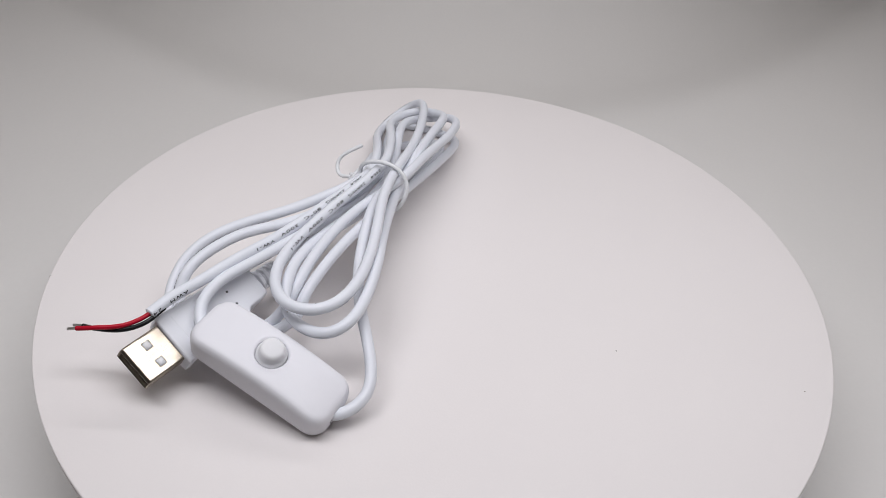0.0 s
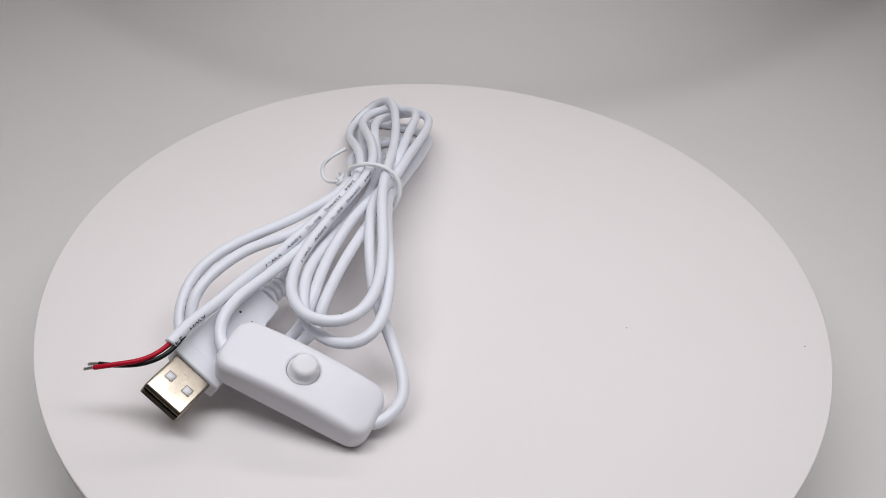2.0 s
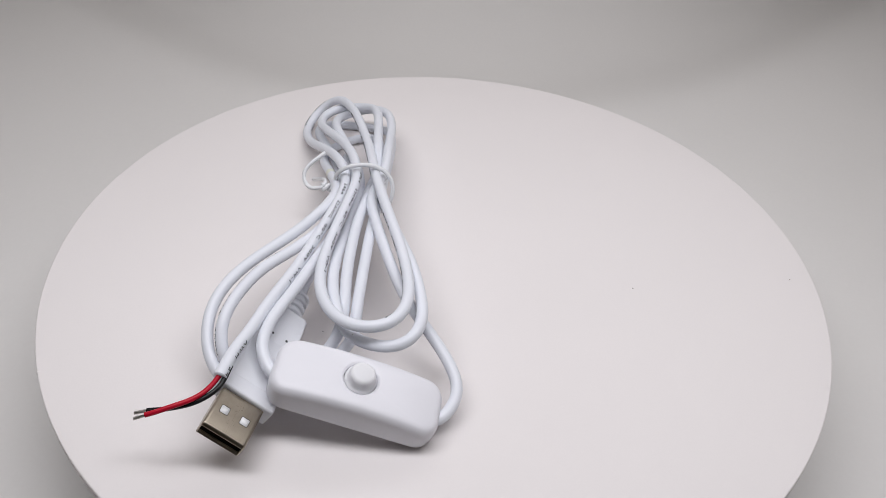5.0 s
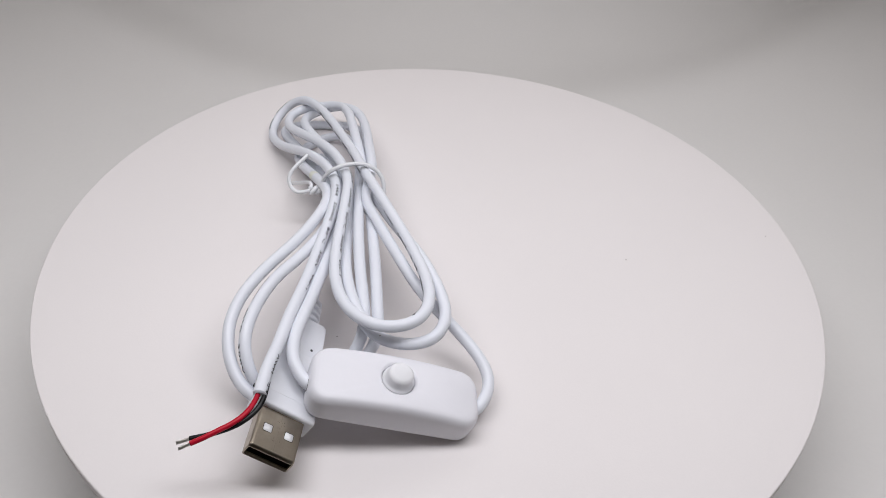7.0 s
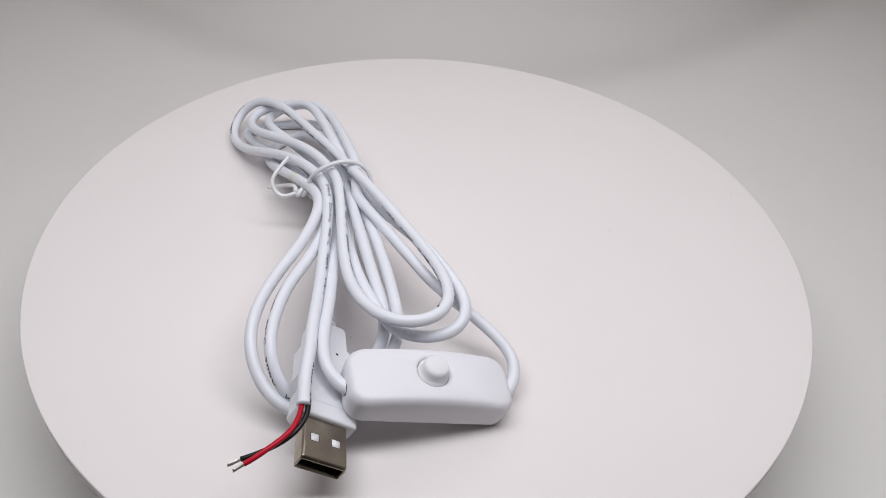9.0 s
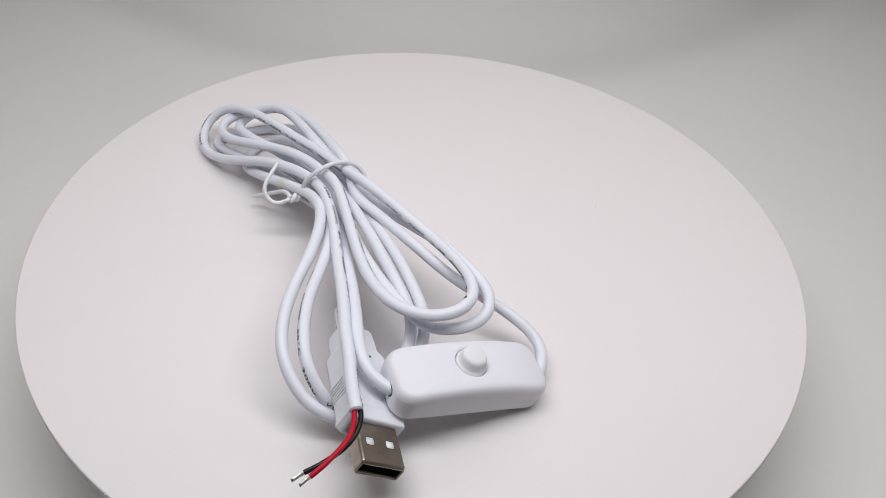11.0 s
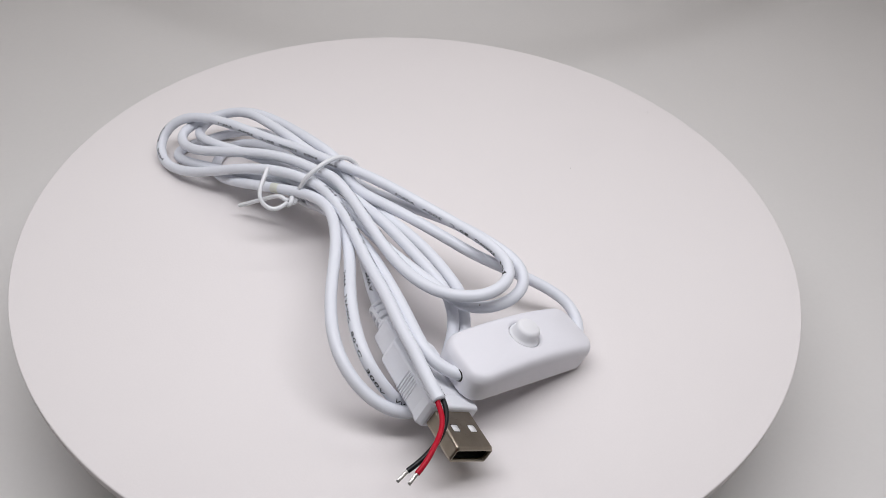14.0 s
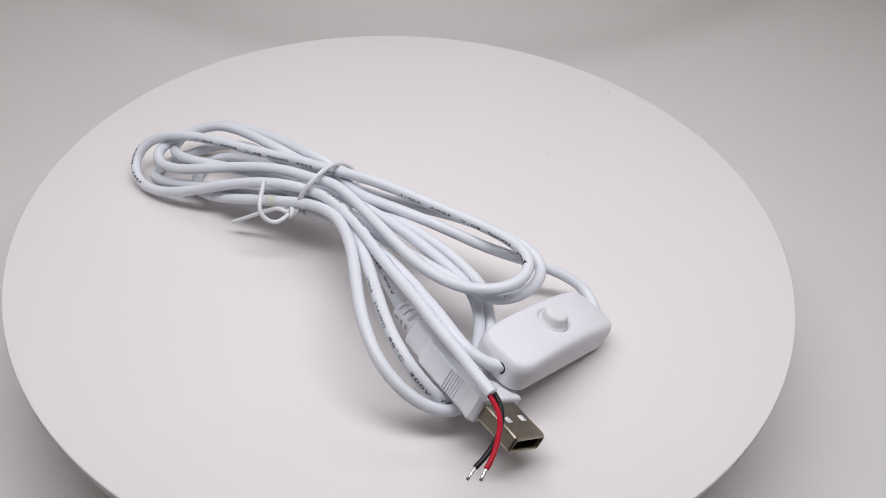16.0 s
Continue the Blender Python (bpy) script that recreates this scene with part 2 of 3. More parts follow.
UPPER_LOOP_OUT = [(-19.9, 4.2, 26.1), (-18.7, -5.4, 26.0), (-16.9, -14.1, 24.7), (-15.5, -23.0, 23.7), (-14.6, -32.2, 23.2), (-14.8, -41.9, 23.4), (-17.4, -50.6, 23.6)]
UPPER_LOOP_BACK = [(-23.9, -54.8, 23.5), (-32.1, -52.8, 23.0), (-37.7, -45.4, 22.3), (-39.7, -36.6, 22.6), (-38.6, -27.1, 23.2), (-35.8, -17.7, 23.9), (-32.4, -8.0, 24.8), (-29.0, 1.9, 25.2), (-26.5, 10.8, 25.2)]
SECOND_BEND = [(-26.5, 18.6, 22.9), (-26.5, 26.4, 22.0), (-28.2, 34.8, 20.9), (-30.6, 44.5, 18.3), (-34.8, 56.0, 14.8), (-38.7, 68.4, 10.6), (-36.7, 79.5, 8.4), (-30.0, 83.7, 9.1)]
SECOND_BEND_OUT = [(-20.8, 78.5, 12.0), (-15.8, 68.4, 17.1), (-17.0, 52.4, 19.3), (-18.4, 34.1, 20.0)]
LOWER_LOOP_OUT = [(-19.3, 16.6, 18.7), (-17.9, 1.0, 18.8), (-15.7, -13.0, 20.4), (-12.7, -26.3, 21.3), (-11.3, -39.4, 20.5), (-11.7, -50.7, 20.1)]
LOWER_LOOP_BACK = [(-17.0, -56.5, 17.9), (-25.3, -55.1, 16.5), (-32.9, -50.0, 16.8), (-35.2, -43.3, 19.4), (-36.3, -33.2, 21.6), (-33.8, -17.7, 19.6), (-27.5, 2.5, 17.0), (-23.9, 25.1, 16.1)]
THIRD_BEND = [(-29.4, 47.9, 15.4), (-33.9, 68.1, 12.1), (-28.1, 81.9, 6.7), (-18.0, 84.4, 8.2)]
THIRD_BEND_OUT = [(-10.9, 72.1, 13.2), (-11.8, 52.1, 17.3), (-15.3, 31.9, 21.3), (-16.9, 16.8, 22.3)]
SWITCH_FAR_RUN = [(-23.3, 6.7, 21.1), (-22.3, -5.6, 22.1), (-20.4, -18.2, 21.3), (-18.4, -27.8, 19.7), (-16.2, -35.3, 17.4), (-12.4, -43.2, 14.9), (-6.4, -53.1, 11.2), (-2.0, -64.3, 6.9), (-9.5, -72.6, 4.8), (-14.0, -71.2, 5.6)]
CORD_A = BARE_END_RUN + TOP_BEND + UPPER_LOOP_OUT + UPPER_LOOP_BACK + SECOND_BEND + SECOND_BEND_OUT + LOWER_LOOP_OUT + LOWER_LOOP_BACK + THIRD_BEND + THIRD_BEND_OUT + SWITCH_FAR_RUN
SWITCH_NEAR_RUN = [(-49.0, -62.8, 16.5), (-52.2, -62.8, 16.6), (-55.2, -55.7, 19.6), (-53.2, -49.0, 21.4), (-50.1, -42.9, 21.7), (-46.6, -36.0, 21.0), (-40.7, -22.9, 20.6), (-32.0, -1.6, 17.3)]
FOURTH_BEND = [(-30.0, 27.1, 13.1), (-35.6, 55.7, 8.2), (-40.9, 76.6, 3.3), (-35.4, 84.0, 1.6)]
FOURTH_BEND_OUT = [(-22.3, 81.6, 1.3), (-11.7, 75.0, 3.6), (-10.6, 59.8, 8.3), (-15.0, 34.1, 12.4), (-21.6, 3.4, 17.3)]
SIDE_LOOP_OUT = [(-26.0, -23.7, 21.5), (-29.1, -39.6, 18.8), (-30.0, -44.5, 16.0), (-30.3, -45.8, 12.3), (-35.1, -51.3, 8.5), (-49.1, -57.6, 5.7)]
SIDE_LOOP_BACK = [(-63.5, -58.8, 6.4), (-70.3, -50.2, 11.4), (-70.3, -39.4, 17.1), (-65.9, -31.1, 20.4), (-59.3, -23.6, 21.6), (-52.3, -17.0, 21.8), (-45.2, -10.7, 22.3), (-37.7, -1.9, 23.1), (-32.4, 10.2, 20.9)]
FIFTH_BEND = [(-34.4, 26.2, 15.9), (-38.1, 45.0, 9.7), (-36.7, 61.0, 3.0), (-28.2, 71.1, 1.1)]
FIFTH_BEND_OUT = [(-18.6, 71.6, 3.0), (-14.7, 60.2, 6.1), (-17.1, 38.8, 10.5), (-23.0, 13.2, 18.2)]
INNER_LOOP_OUT = [(-28.3, -10.9, 23.0), (-31.4, -27.6, 21.8), (-32.5, -36.8, 19.7), (-33.1, -43.1, 16.5), (-36.4, -48.4, 10.2), (-47.1, -52.5, 2.9)]
INNER_LOOP_BACK = [(-59.6, -55.0, 2.2), (-65.8, -52.7, 11.4), (-66.5, -44.3, 19.0), (-61.2, -34.3, 21.1), (-55.2, -26.8, 22.3), (-49.6, -20.7, 21.0), (-42.1, -12.7, 20.0), (-33.0, -0.3, 20.2)]
SIXTH_BEND = [(-28.5, 17.3, 18.0), (-28.5, 36.2, 12.5), (-29.3, 50.8, 6.7), (-28.4, 56.1, 3.7), (-26.2, 49.9, 4.5), (-24.8, 34.3, 7.9), (-26.1, 14.6, 11.6)]
PLUG_RUN = [(-31.1, -3.4, 14.1), (-38.6, -15.8, 14.5), (-44.0, -23.4, 13.4), (-45.5, -27.8, 10.7)]
CORD_B = SWITCH_NEAR_RUN + FOURTH_BEND + FOURTH_BEND_OUT + SIDE_LOOP_OUT + SIDE_LOOP_BACK + FIFTH_BEND + FIFTH_BEND_OUT + INNER_LOOP_OUT + INNER_LOOP_BACK + SIXTH_BEND + PLUG_RUN
# where the lettering begins, in millimetres along each cord
PRINT_A = (11.7, 92.1, 171.9, 251.9, 330.7, 411.0)
PRINT_B = (714.8, 873.1)


# ---------------------------------------------------------------- the cable
CORD_R = 1.65 * MM


def along(pts):
    """Length along pts, point by point."""
    s = [0.0]
    for a, b in zip(pts, pts[1:]):
        s.append(s[-1] + (b - a).length)
    return s


def print_word(parent, pts, start, length, height, text, facing):
    """Prints a word on the cord: it begins at start millimetres and reads back towards the cord's beginning, on the side that faces that way."""
    curve = bpy.data.curves.new("lettering", "FONT")
    curve.body, curve.size, curve.resolution_u, curve.space_character = text, 1.0, 3, 1.22
    helper = bpy.data.objects.new("lettering", curve)
    scene.collection.objects.link(helper)
    bpy.context.view_layer.update()
    flat = helper.evaluated_get(bpy.context.evaluated_depsgraph_get()).to_mesh()
    sheet = bmesh.new()
    sheet.from_mesh(flat)
    for k in range(1, 9):
        bmesh.ops.bisect_plane(sheet, geom=sheet.verts[:] + sheet.edges[:] + sheet.faces[:], plane_co=(0, -0.02 + 0.083 * k, 0), plane_no=(0, 1, 0))
    sheet.verts.index_update()
    verts = [v.co.copy() for v in sheet.verts]
    polys = [tuple(v.index for v in f.verts) for f in sheet.faces]
    sheet.free()
    helper.evaluated_get(bpy.context.evaluated_depsgraph_get()).to_mesh_clear()
    bpy.data.objects.remove(helper)
    bpy.data.curves.remove(curve)
    x0, x1 = min(v.x for v in verts), max(v.x for v in verts)
    s = along(pts)
    bm = bmesh.new()
    made, face = [], Vector(facing).normalized()
    # the ink has spread a little: two impressions side by side
    spread = [(v, dx, dy, lift) for dx, dy, lift in ((-0.017, 0.011, 0.0), (0.017, -0.011, 0.00001)) for v in verts]
    for v, dx, dy, lift in spread:
        at = start * MM - (v.x + dx - x0) / (x1 - x0) * length * MM
        at = min(max(at, 0.0), s[-1] - 1e-6)
        i = max(k for k in range(len(s)) if s[k] <= at) if at > 0 else 0
        i = min(i, len(pts) - 2)
        f = (at - s[i]) / (s[i + 1] - s[i])
        p = pts[i].lerp(pts[i + 1], f)
        a, b = max(i - 1, 0), min(i + 2, len(pts) - 1)
        read = (pts[a] - pts[b]).normalized()
        n = (face - read * face.dot(read)).normalized()
        up = n.cross(read)
        q = (v.y + dy - 0.34) * height * MM / 0.69 / CORD_R
        made.append(bm.verts.new(p + (n * math.cos(q) + up * math.sin(q)) * (CORD_R + 0.00006 + lift)))
    for copy in range(2):
        for p in polys:
            if len(set(p)) > 2:
                bm.faces.new([made[k + copy * len(verts)] for k in p])
    bmesh.ops.triangulate(bm, faces=bm.faces[:])
    return part("lettering", bm, INK, parent, "dark printed lettering " + text)


WORDS = (("AWM", 0.0, 5.8), ("2464", 8.8, 6.4), ("22AWG", 18.6, 8.6), ("80°C", 30.0, 6.8), ("300V", 39.8, 7.0), ("VW-1", 49.6, 6.6))


def build_cable():
    thing = tagged(new("usb_cable"), "coiled white cable with metal plug, button switch and bare wires", "cable")
    cords = []
    for ctrl, label in ((CORD_A, "white cord from the switch to the stripped end"), (CORD_B, "white cord from the plug to the switch")):
        pts = spline(ctrl)
        bm = bmesh.new()
        s = along(pts)
        tube(bm, pts, CORD_R, 18)
        cords.append((part("cord", bm, PVC, thing, label), pts))
    # lettering, repeated along the cord
    (cord_a, pts_a), (cord_b, pts_b) = cords
    RIGHT, UPPER, LEFT, TOP = (0.93, -0.1, 0.24), (0.15, -0.2, 0.95), (-0.85, -0.25, 0.08), (-0.55, 0.25, 0.8)
    for start, first, last, facing in zip(PRINT_A, (0, 1, 0, 0, 1, 1), (1, 6, 2, 6, 6, 6), (RIGHT, (UPPER, RIGHT), TOP, (-0.85, -0.2, 0.12), LEFT, (0.8, 0.0, 0.55))):
        for word, offset, length in WORDS[first:last]:
            side = facing
            if len(facing) == 2:
                side = Vector(facing[0]).lerp(Vector(facing[1]), offset / 60)
            print_word(cord_a, pts_a, start - offset, length, 0.88, word, side)
    print_word(cord_a, pts_a, 2.9, 2.8, 0.88, "24", RIGHT)
    for start, first, last, facing in zip(PRINT_B, (1, 0), (6, 3), ((-0.85, 0.05, 0.5), (-0.6, -0.3, 0.7))):
        for word, offset, length in WORDS[first:last]:
            print_word(cord_b, pts_b, start + 0.9 - offset, length, 0.88, word, (-0.5, -0.45, 0.75) if word == "VW-1" else facing)
    # a yellowed place on the cord beside the tie
    mark = min(range(len(pts_b)), key=lambda k: (pts_b[k] - Vector((-34.6, 27.5, 13.8)) * MM).length)
    bm = bmesh.new()
    tube(bm, pts_b[mark:mark + 2], lambda s: CORD_R + 0.02 * MM, 18, cap=False)
    part("stain", bm, STAIN, cord_b, "yellowed place on the white cord")
    # two dark specks on the cord
    for place, size in (((-20.1, -2.3, 25.1), 0.2), ((-31.1, -52.0, 19.3), 0.22)):
        near = min(pts_a, key=lambda p: (p - Vector(place) * MM).length)
        out = (Vector(place) * MM - near).normalized()
        bm = bmesh.new()
        ball = bmesh.ops.create_icosphere(bm, subdivisions=1, radius=size * MM)
        for v in ball["verts"]:
            v.co += near + out * CORD_R
        part("speck", bm, DUST, cord_a, "dark speck on the white cord")
    build_wires(thing)
    build_plug(thing)
    build_switch(thing)
    return thing


def build_wires(thing):
    """Two stranded wires out of the stripped end of the cord."""
    for name, mat, ctrl, tip, label in (
            ("red_wire", RED, [(-62.6, -62.6, 22.3), (-63.6, -64.6, 21.8), (-64.7, -66.4, 21.4), (-66.0, -68.7, 21.3), (-68.2, -71.0, 21.1), (-71.3, -72.6, 20.9), (-74.5, -73.7, 21.0), (-77.6, -74.6, 20.6), (-80.8, -74.8, 19.8)], (-83.5, -75.0, 19.0), "red insulated wire with a tinned end"),
            ("black_wire", BLACK, [(-61.6, -62.8, 21.8), (-62.3, -64.7, 21.5), (-62.9, -66.4, 21.1), (-64.3, -68.9, 20.7), (-66.9, -71.0, 20.2), (-70.4, -72.4, 19.7), (-74.0, -72.9, 19.5), (-77.6, -72.9, 19.0), (-81.0, -72.2, 18.2)], (-84.1, -72.1, 17.5), "black insulated wire with a tinned end")):
        bm = bmesh.new()
        pts = spline(ctrl, 6)
        tube(bm, pts, 0.64 * MM, 14)
        wire = part(name, bm, mat, thing, label)
        a, b = Vector(ctrl[-1]), Vector(tip)
        bm = bmesh.new()
        for k in range(7):
            q = 2 * math.pi * k / 6
            run = []
            for s in np.linspace(-0.1, 1, 9):
                w = q + s * 2.4
                r = 0.0 if k == 6 else 0.27
                run.append((a.lerp(b, s) + Vector((0.0, r * math.cos(w), r * math.sin(w)))) * MM)
            tube(bm, run, 0.17 * MM, 6)
        part("strands", bm, TIN, wire, "twisted tinned strands")


PLUG = pose(-64.25 * MM, -77.0 * MM, 11.65 * MM, -1.2, 32.5, -21.4)


def build_plug(thing):
    """The plug in its own space: x across, y back from the mouth, z out of the side with the two windows."""
    w, h, wall, back = 6.0, 2.25, 0.3, 15.0
    # pressed shell: four walls with rounded edges, two windows through the upper one
    bm = bmesh.new()
    outer = rounded(w * MM, h * MM, 0.55 * MM, 96)
    rolled = [(x, z - 0.26 * MM) for x, z in rounded((w - 0.08) * MM, (h - 0.34) * MM, 0.4 * MM, 96)]
    inner = [(x, z - 0.26 * MM) for x, z in rounded((w - wall) * MM, (h - 0.34 - 0.2) * MM, 0.25 * MM, 96)]
    rings = [[(x, back * MM, z) for x, z in outer], [(x, 0.25 * MM, z) for x, z in outer], [(x, 0.1 * MM, z * 0.985) for x, z in outer],
             [(x, -0.6 * MM, z) for x, z in rolled], [(x, -0.6 * MM, z) for x, z in inner], [(x, 0.5 * MM, z) for x, z in inner]]
    loft(bm, rings, False, False)
    shell = part("plug_shell", bm, STEEL, thing, "nickel-plated steel shell of the plug")
    shell.matrix_basis = PLUG
    for p in shell.data.polygons:
        p.use_smooth = True
    # the mouth's inner shade is put into the lining's colour
    bm = bmesh.new()
    loft(bm, [[(x, 0.5 * MM, z) for x, z in inner], [(x, 11.0 * MM, z) for x, z in inner]], False, True)
    part("mouth_lining", bm, RECESS_SHADE, shell, "inside of the plug's mouth, its shade painted near-black")
    hx, hy = 1.12 * MM, 1.05 * MM
    # each window is a white pad; a dark ring paints its shadow gap
    for sx in (-1, 1):
        cx, cy = sx * 2.85 * MM, 5.77 * MM
        bm = bmesh.new()
        lip = [(cx + x, cy + y) for x, y in rounded(hx, hy, 0.25 * MM, 32)]
        out = [(cx + x, cy + y) for x, y in rounded(hx + 0.14 * MM, hy + 0.14 * MM, 0.3 * MM, 32)]
        z = h * MM
        loft(bm, [[(x, y, z + 0.005 * MM) for x, y in out], [(x, y, z + 0.05 * MM) for x, y in out], [(x, y, z + 0.05 * MM) for x, y in lip], [(x, y, z - 0.0 * MM) for x, y in lip]], False, False)
        part("window_shade_ring", bm, WINDOW_SHADE, shell, "dark ring painted as the shadow gap round a window")
        bm = bmesh.new()
        loft(bm, [[(x, y, z + 0.004 * MM) for x, y in lip], [(x, y, z + 0.018 * MM) for x, y in lip]])
        part("window", bm, TONGUE, shell, "white plastic seen through a window")
    # folded seam and two dimples
    bm = bmesh.new()
    course = [(0.0, 0.3), (0.0, 2.6), (0.35, 2.6), (0.35, 4.4), (0.0, 4.4), (0.0, 7.2), (0.35, 7.2), (0.35, 9.0), (0.0, 9.0), (0.0, 12.0)]
    for (xa, ya), (xb, yb) in zip(course, course[1:]):
        slab(bm, (min(xa, xb) - 0.022) * MM, (max(xa, xb) + 0.022) * MM, (min(ya, yb) - 0.022) * MM, (max(ya, yb) + 0.022) * MM, (h - 0.02) * MM, (h + 0.006) * MM)
    part("seam", bm, STEEL_DARK, shell, "folded seam", smooth=False)
    # pressed ticks beside the seam and a few scratches
    bm = bmesh.new()
    for x, y, long, turned in ((-0.75, 3.0, 0.5, 0), (-0.75, 3.9, 0.5, 90), (0.9, 3.4, 0.5, 90), (-0.6, 8.6, 0.6, 0), (0.95, 8.2, 0.5, 0), (0.9, 9.0, 0.45, 90), (-0.3, 7.0, 0.4, 35)):
        m = Matrix.Translation((x * MM, y * MM, h * MM)) @ Matrix.Rotation(radians(turned), 4, "Z")
        slab(bm, -long / 2 * MM, long / 2 * MM, -0.07 * MM, 0.07 * MM, -0.03 * MM, 0.02 * MM, 0.015 * MM, m)
    part("pressed_tick", bm, STEEL_DARK, shell, "small pressed ticks beside the seam")
    # tongue coloured near-black in place of the shade that hides it
    bm = bmesh.new()
    slab(bm, -(w - 0.5) * MM, (w - 0.5) * MM, 3.6 * MM, 10.9 * MM, 0.2 * MM, (h - 0.34) * MM, 0.1 * MM)
    part("tongue", bm, RECESS_SHADE, shell, "contact tongue inside the mouth, painted dark as if in shade")
    # overmould
    def level(z, shrink):
        side = [(-7.4, 11.6), (-6.8, 11.2), (6.8, 11.2), (8.1, 11.3), (8.2, 12.6), (7.6, 15.5), (7.3, 24.0), (7.2, 33.6), (6.8, 34.6), (5.5, 35.8), (5.3, 40.0), (5.0, 42.8), (4.2, 43.6),
                (-4.2, 43.6), (-5.0, 42.8), (-5.3, 40.0), (-5.5, 35.8), (-6.8, 34.6), (-7.2, 33.6), (-7.3, 24.0), (-7.6, 15.5), (-8.2, 12.6)]
        cx, cy = 0.0, 26.0
        out = []
        for x, y in side:
            out.append(((x - math.copysign(min(shrink, abs(x)), x)) * MM, (y + (shrink if y < cy else -shrink) * (1 if y < 14 or y > 38 else 0)) * MM, z * MM))
        return out
    bm = bmesh.new()
    t = 3.65
    loft(bm, [level(-t, 1.1), level(-t + 0.35, 0.35), level(-t + 1.0, 0.0), level(t - 0.7, 0.0), level(t - 0.3, 0.14), level(t - 0.08, 0.36), level(t, 0.7)])
    body = part("plug_body", bm, RUBBER, thing, "white moulded plug body", smooth=False)
    body.matrix_basis = PLUG
    ease = body.modifiers.new("edges", "BEVEL")
    ease.width, ease.segments, ease.limit_method, ease.angle_limit = 0.35 * MM, 3, "ANGLE", radians(25)
    # raised front panel and its step
    bm = bmesh.new()
    slab(bm, -6.0 * MM, 6.0 * MM, 15.5 * MM, 30.6 * MM, (t - 0.3) * MM, (t + 0.05) * MM, 0.045 * MM)
    part("panel", bm, RUBBER, body)
    # grip ribs round one long edge
    for k in range(6):
        y = 19.3 + 0.88 * k
        bm = bmesh.new()
        slab(bm, -7.68 * MM, -6.6 * MM, y * MM, (y + 0.5) * MM, -3.0 * MM, (t - 0.55) * MM, 0.14 * MM)
        part("grip_rib", bm, RUBBER, body)
    for x in (-2.2, 2.2):
        bm = bmesh.new()
        lathe(bm, [(0, 0), (0.38 * MM, 0), (0.38 * MM, 0.02 * MM), (0, 0.02 * MM)], 16, Matrix.Translation((x * MM, 33.1 * MM, (t - 0.005) * MM)))
        part("ejector_mark", bm, INK, body, "small flat dark dot", smooth=False)
    # strain relief: a tapered core with slotted rings
    bm = bmesh.new()
    turn = Matrix.Rotation(-math.pi / 2, 4, "X")
    outline = [(0, 43.0), (2.6, 43.0), (2.3, 52.6), (1.9, 53.4), (0, 53.4)]
    lathe(bm, [(r * MM, z * MM) for r, z in outline], 24, turn)
    for k in range(4):
        r, y = 3.5 - 0.18 * k, 44.3 + 2.4 * k
        ring = [(0.5, y), (r - 0.25, y), (r, y + 0.25), (r - 0.05, y + 1.05), (r - 0.3, y + 1.3), (0.5, y + 1.3)]
        lathe(bm, [(q * MM, z * MM) for q, z in ring], 28, turn)
    for sx, sz in ((1, 0), (-1, 0)):
        slab(bm, (sx * 2.5 - 0.7) * MM, (sx * 2.5 + 0.7) * MM, 43.5 * MM, 52.0 * MM, -0.6 * MM, 0.6 * MM, 0.2 * MM)
    relief = part("strain_relief", bm, RUBBER, thing, "slotted strain relief behind the plug")
    relief.matrix_basis = PLUG


SWITCH = pose(-30.8 * MM, -65.7 * MM, 11.5 * MM, 5.9, 16.6, -13.4)


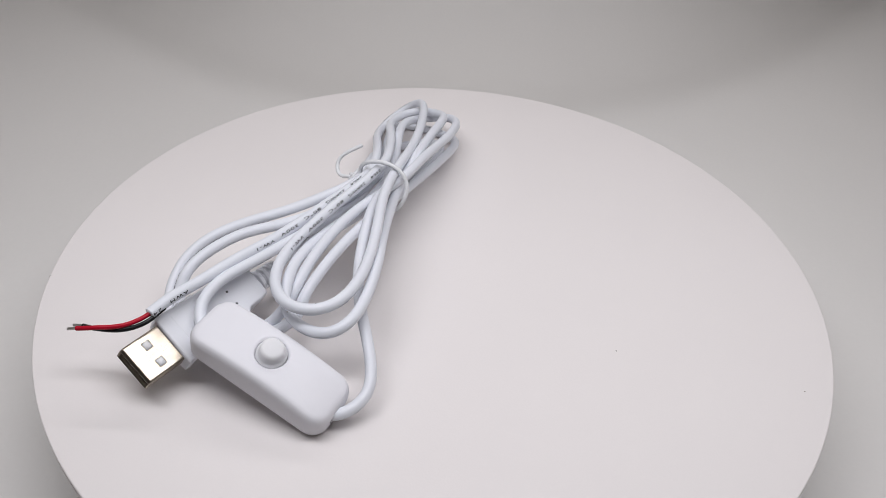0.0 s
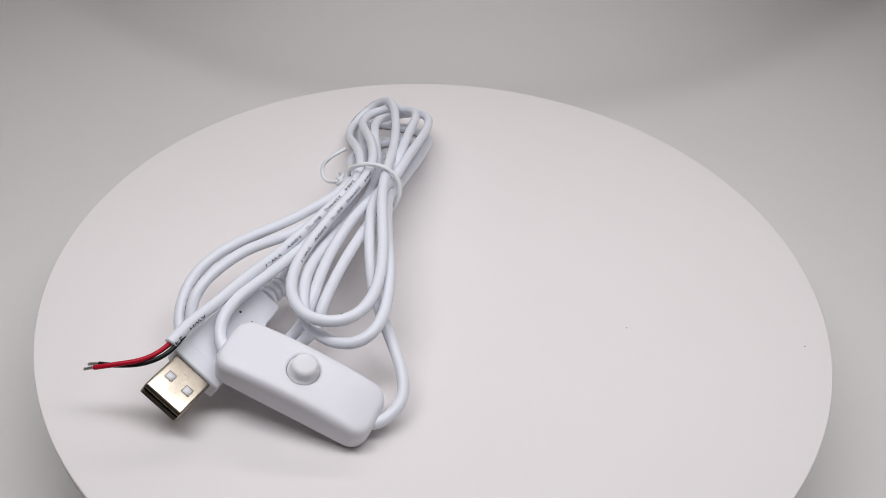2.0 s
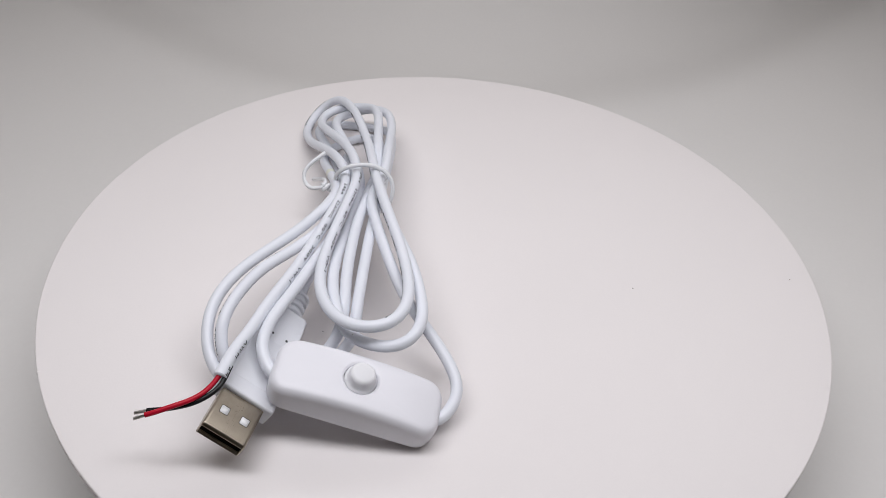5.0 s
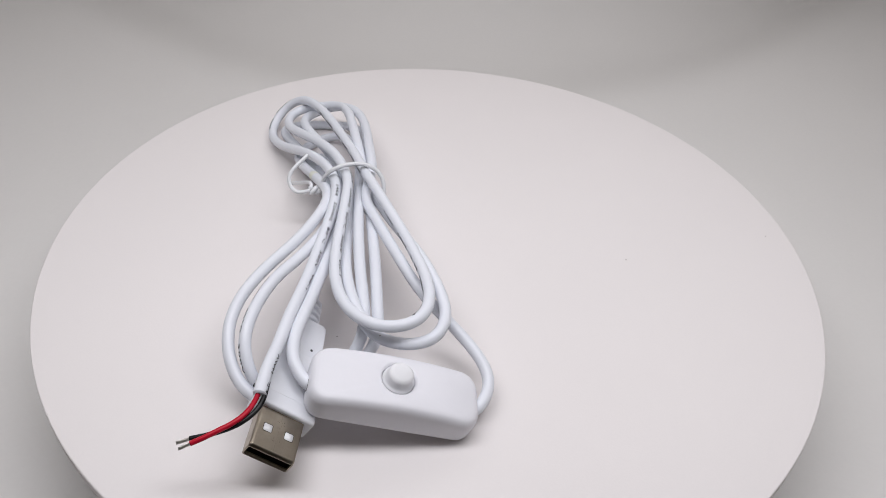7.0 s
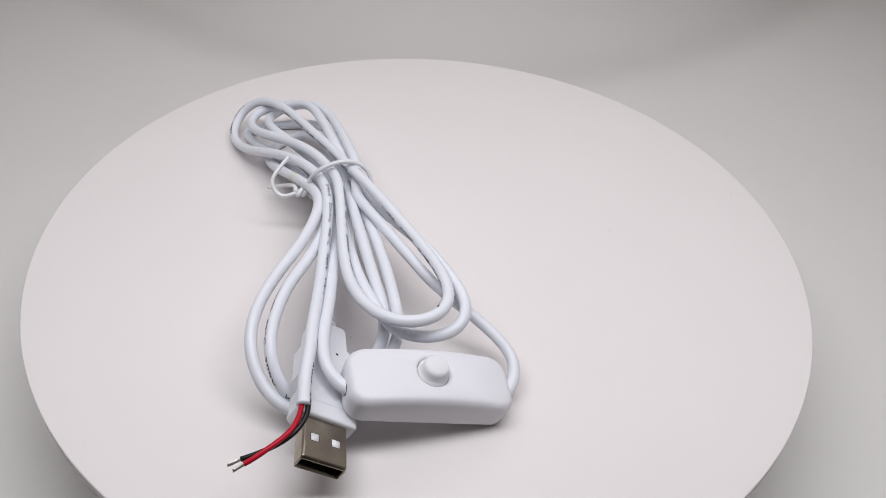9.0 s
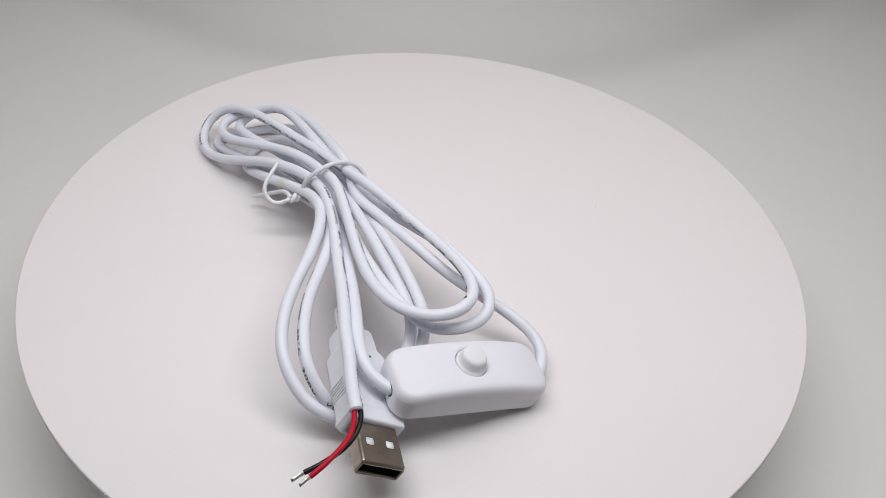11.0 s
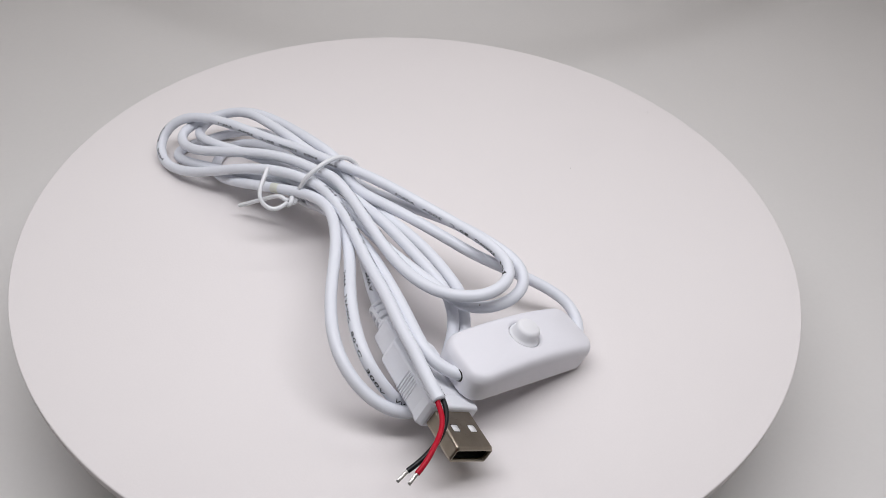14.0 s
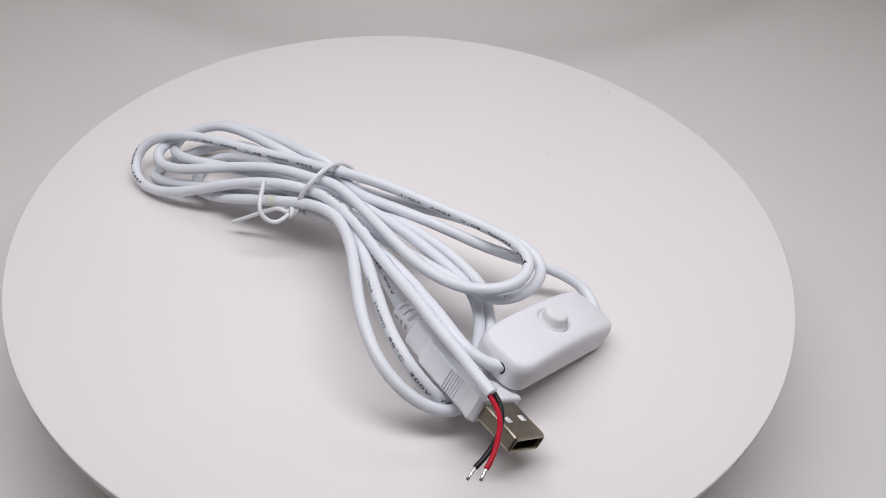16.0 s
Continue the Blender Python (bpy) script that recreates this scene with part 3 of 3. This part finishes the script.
def build_switch(thing):
    """The inline switch in its own space: x along it, z out of the button's side."""
    hx, hy, hz, low = 22.5, 8.45, 5.8, 4.75
    n = 128

    def ring(inset, z, arch=1.0):
        out = []
        for x, y in rounded((hx - inset) * MM, (hy - inset) * MM, max(5.0 - inset, 1.2) * MM, n):
            droop = 2.3 * (x / (hx * MM)) ** 2 * arch
            out.append((x, y, (z - droop) * MM))
        return out
    bm = bmesh.new()
    rings = [ring(1.6, -low, 0), ring(0.7, -low + 0.08, 0), ring(0.34, -low + 0.3, 0), ring(0.2, -low + 0.7, 0),
             ring(0.12, -3.0, 0), ring(0.0, 0.0, 0.3), ring(0.0, hz - 2.7, 0.8)]
    for k in range(1, 7):
        q = math.pi / 2 * k / 6
        rings.append(ring(1.85 * (1 - math.cos(q)), hz - 2.7 + 2.6 * math.sin(q)))
    rings.append(ring(2.2, hz))
    made = loft(bm, rings, True, False)
    # round opening for the button, its edge dished
    last = made[-1]
    cx, cy = -0.4, 0.7
    turn = [math.atan2(v.co.y - cy * MM, v.co.x - cx * MM) for v in last]
    before = last
    for r, z in ((5.2, hz - 0.01), (5.0, hz - 0.06), (4.65, hz - 0.3), (4.42, hz - 0.65), (4.4, hz - 3.0)):
        now = [bm.verts.new(((cx + r * math.cos(q)) * MM, (cy + r * math.sin(q)) * MM, z * MM)) for q in turn]
        for k in range(n):
            bm.faces.new((before[k], before[(k + 1) % n], now[(k + 1) % n], now[k]))
        before = now
    bm.faces.new(before)
    housing = part("switch_housing", bm, MOULDED, thing, "white rounded inline switch housing")
    housing.matrix_basis = SWITCH
    bm = bmesh.new()
    outline = [(0, -2.9), (4.24, -2.9), (4.24, -0.62), (4.16, -0.45), (3.98, -0.33), (3.74, -0.2), (3.56, 0.05), (3.46, 0.45), (3.36, 1.3)]
    outline += [(2.2 + 1.14 * math.cos(q), 1.75 + 1.14 * math.sin(q)) for q in (math.pi / 2 * k / 9 for k in range(10))]
    outline += [(1.2, 2.93), (0, 2.97)]
    lathe(bm, [(r * MM, z * MM) for r, z in outline], 48, Matrix.Translation((cx * MM, cy * MM, hz * MM)))
    part("push_button", bm, CAP, housing, "milky white round push button")
    # no hole is cut: a near-black ring paints the shade round each cord
    for sx in (-1, 1):
        bm = bmesh.new()
        m = Matrix.Translation((sx * (hx - 0.45) * MM, -1.75 * MM, -0.5 * MM)) @ Matrix.Rotation(sx * math.pi / 2, 4, "Y")
        lathe(bm, [(1.2 * MM, 0.32 * MM), (1.69 * MM, 0.32 * MM), (1.69 * MM, 0.46 * MM), (1.2 * MM, 0.47 * MM)], 32, m)
        part("cord_gap_shade", bm, RECESS_SHADE, housing, "dark ring painted as the shaded gap round the cord")


usb_cable = build_cable()


# ---------------------------------------------------------------- the tie
def build_tie():
    bm = bmesh.new()
    r = 0.72 * MM
    loop = [(-35.0, 19.2, 17.0), (-33.6, 19.0, 17.8), (-33.6, 17.4, 22.5), (-30.8, 15.4, 26.4), (-25.5, 14.7, 28.2), (-19.4, 14.4, 27.4), (-14.9, 12.8, 23.4), (-15.0, 9.6, 18.2),
            (-18.0, 8.5, 13.2), (-24.0, 10.5, 10.4), (-30.0, 15.0, 10.8), (-33.5, 18.4, 14.6), (-35.4, 19.4, 16.6)]
    tube(bm, spline(loop, 7), r, 10)
    # the two ends wound round each other
    a, b = Vector((-30.8, 19.2, 15.5)), Vector((-38.0, 19.6, 16.1))
    for turn in (0.0, math.pi):
        run = []
        for s in np.linspace(0, 1, 34):
            q = turn + s * 3.4 * math.pi
            run.append((a.lerp(b, s) + Vector((0, 0.78 * math.cos(q), 0.78 * math.sin(q)))) * MM)
        tube(bm, run, 0.76 * MM, 10)
    hook = [(-38.0, 19.2, 16.4), (-41.6, 19.9, 15.2), (-43.5, 21.8, 15.7), (-44.3, 23.8, 17.5), (-43.7, 25.4, 19.4), (-41.5, 26.7, 21.1), (-38.9, 28.0, 22.4), (-36.6, 29.4, 23.4)]
    tube(bm, spline(hook, 6), 0.66 * MM, 10)
    tail = [(-37.6, 20.1, 15.8), (-36.7, 23.5, 16.1), (-37.9, 27.6, 13.7), (-39.8, 33.2, 9.8), (-41.5, 40.1, 5.0)]
    tube(bm, spline(tail, 6), 0.66 * MM, 10)
    return tagged(part("twist_tie", bm, TIE), "white plastic twist tie wound round the coiled cord", "twist tie")


twist_tie = build_tie()


# ---------------------------------------------------------------- what turns
TURN = [(0.0, -12.40), (4.0, 5.14), (7.0, 18.36), (9.0, 27.24), (12.0, 40.18), (14.0, 48.68), (16.0, 57.14)]


def motions():
    walk(disc, [(t, pose(0, 0, -FLOOR, 0, 0, a)) for t, a in TURN])
    walk(usb_cable, [(t, pose(0, 0, 0, 0, 0, a)) for t, a in TURN])
    walk(twist_tie, [(t, pose(0, 0, 0, 0, 0, a)) for t, a in TURN])


motions()
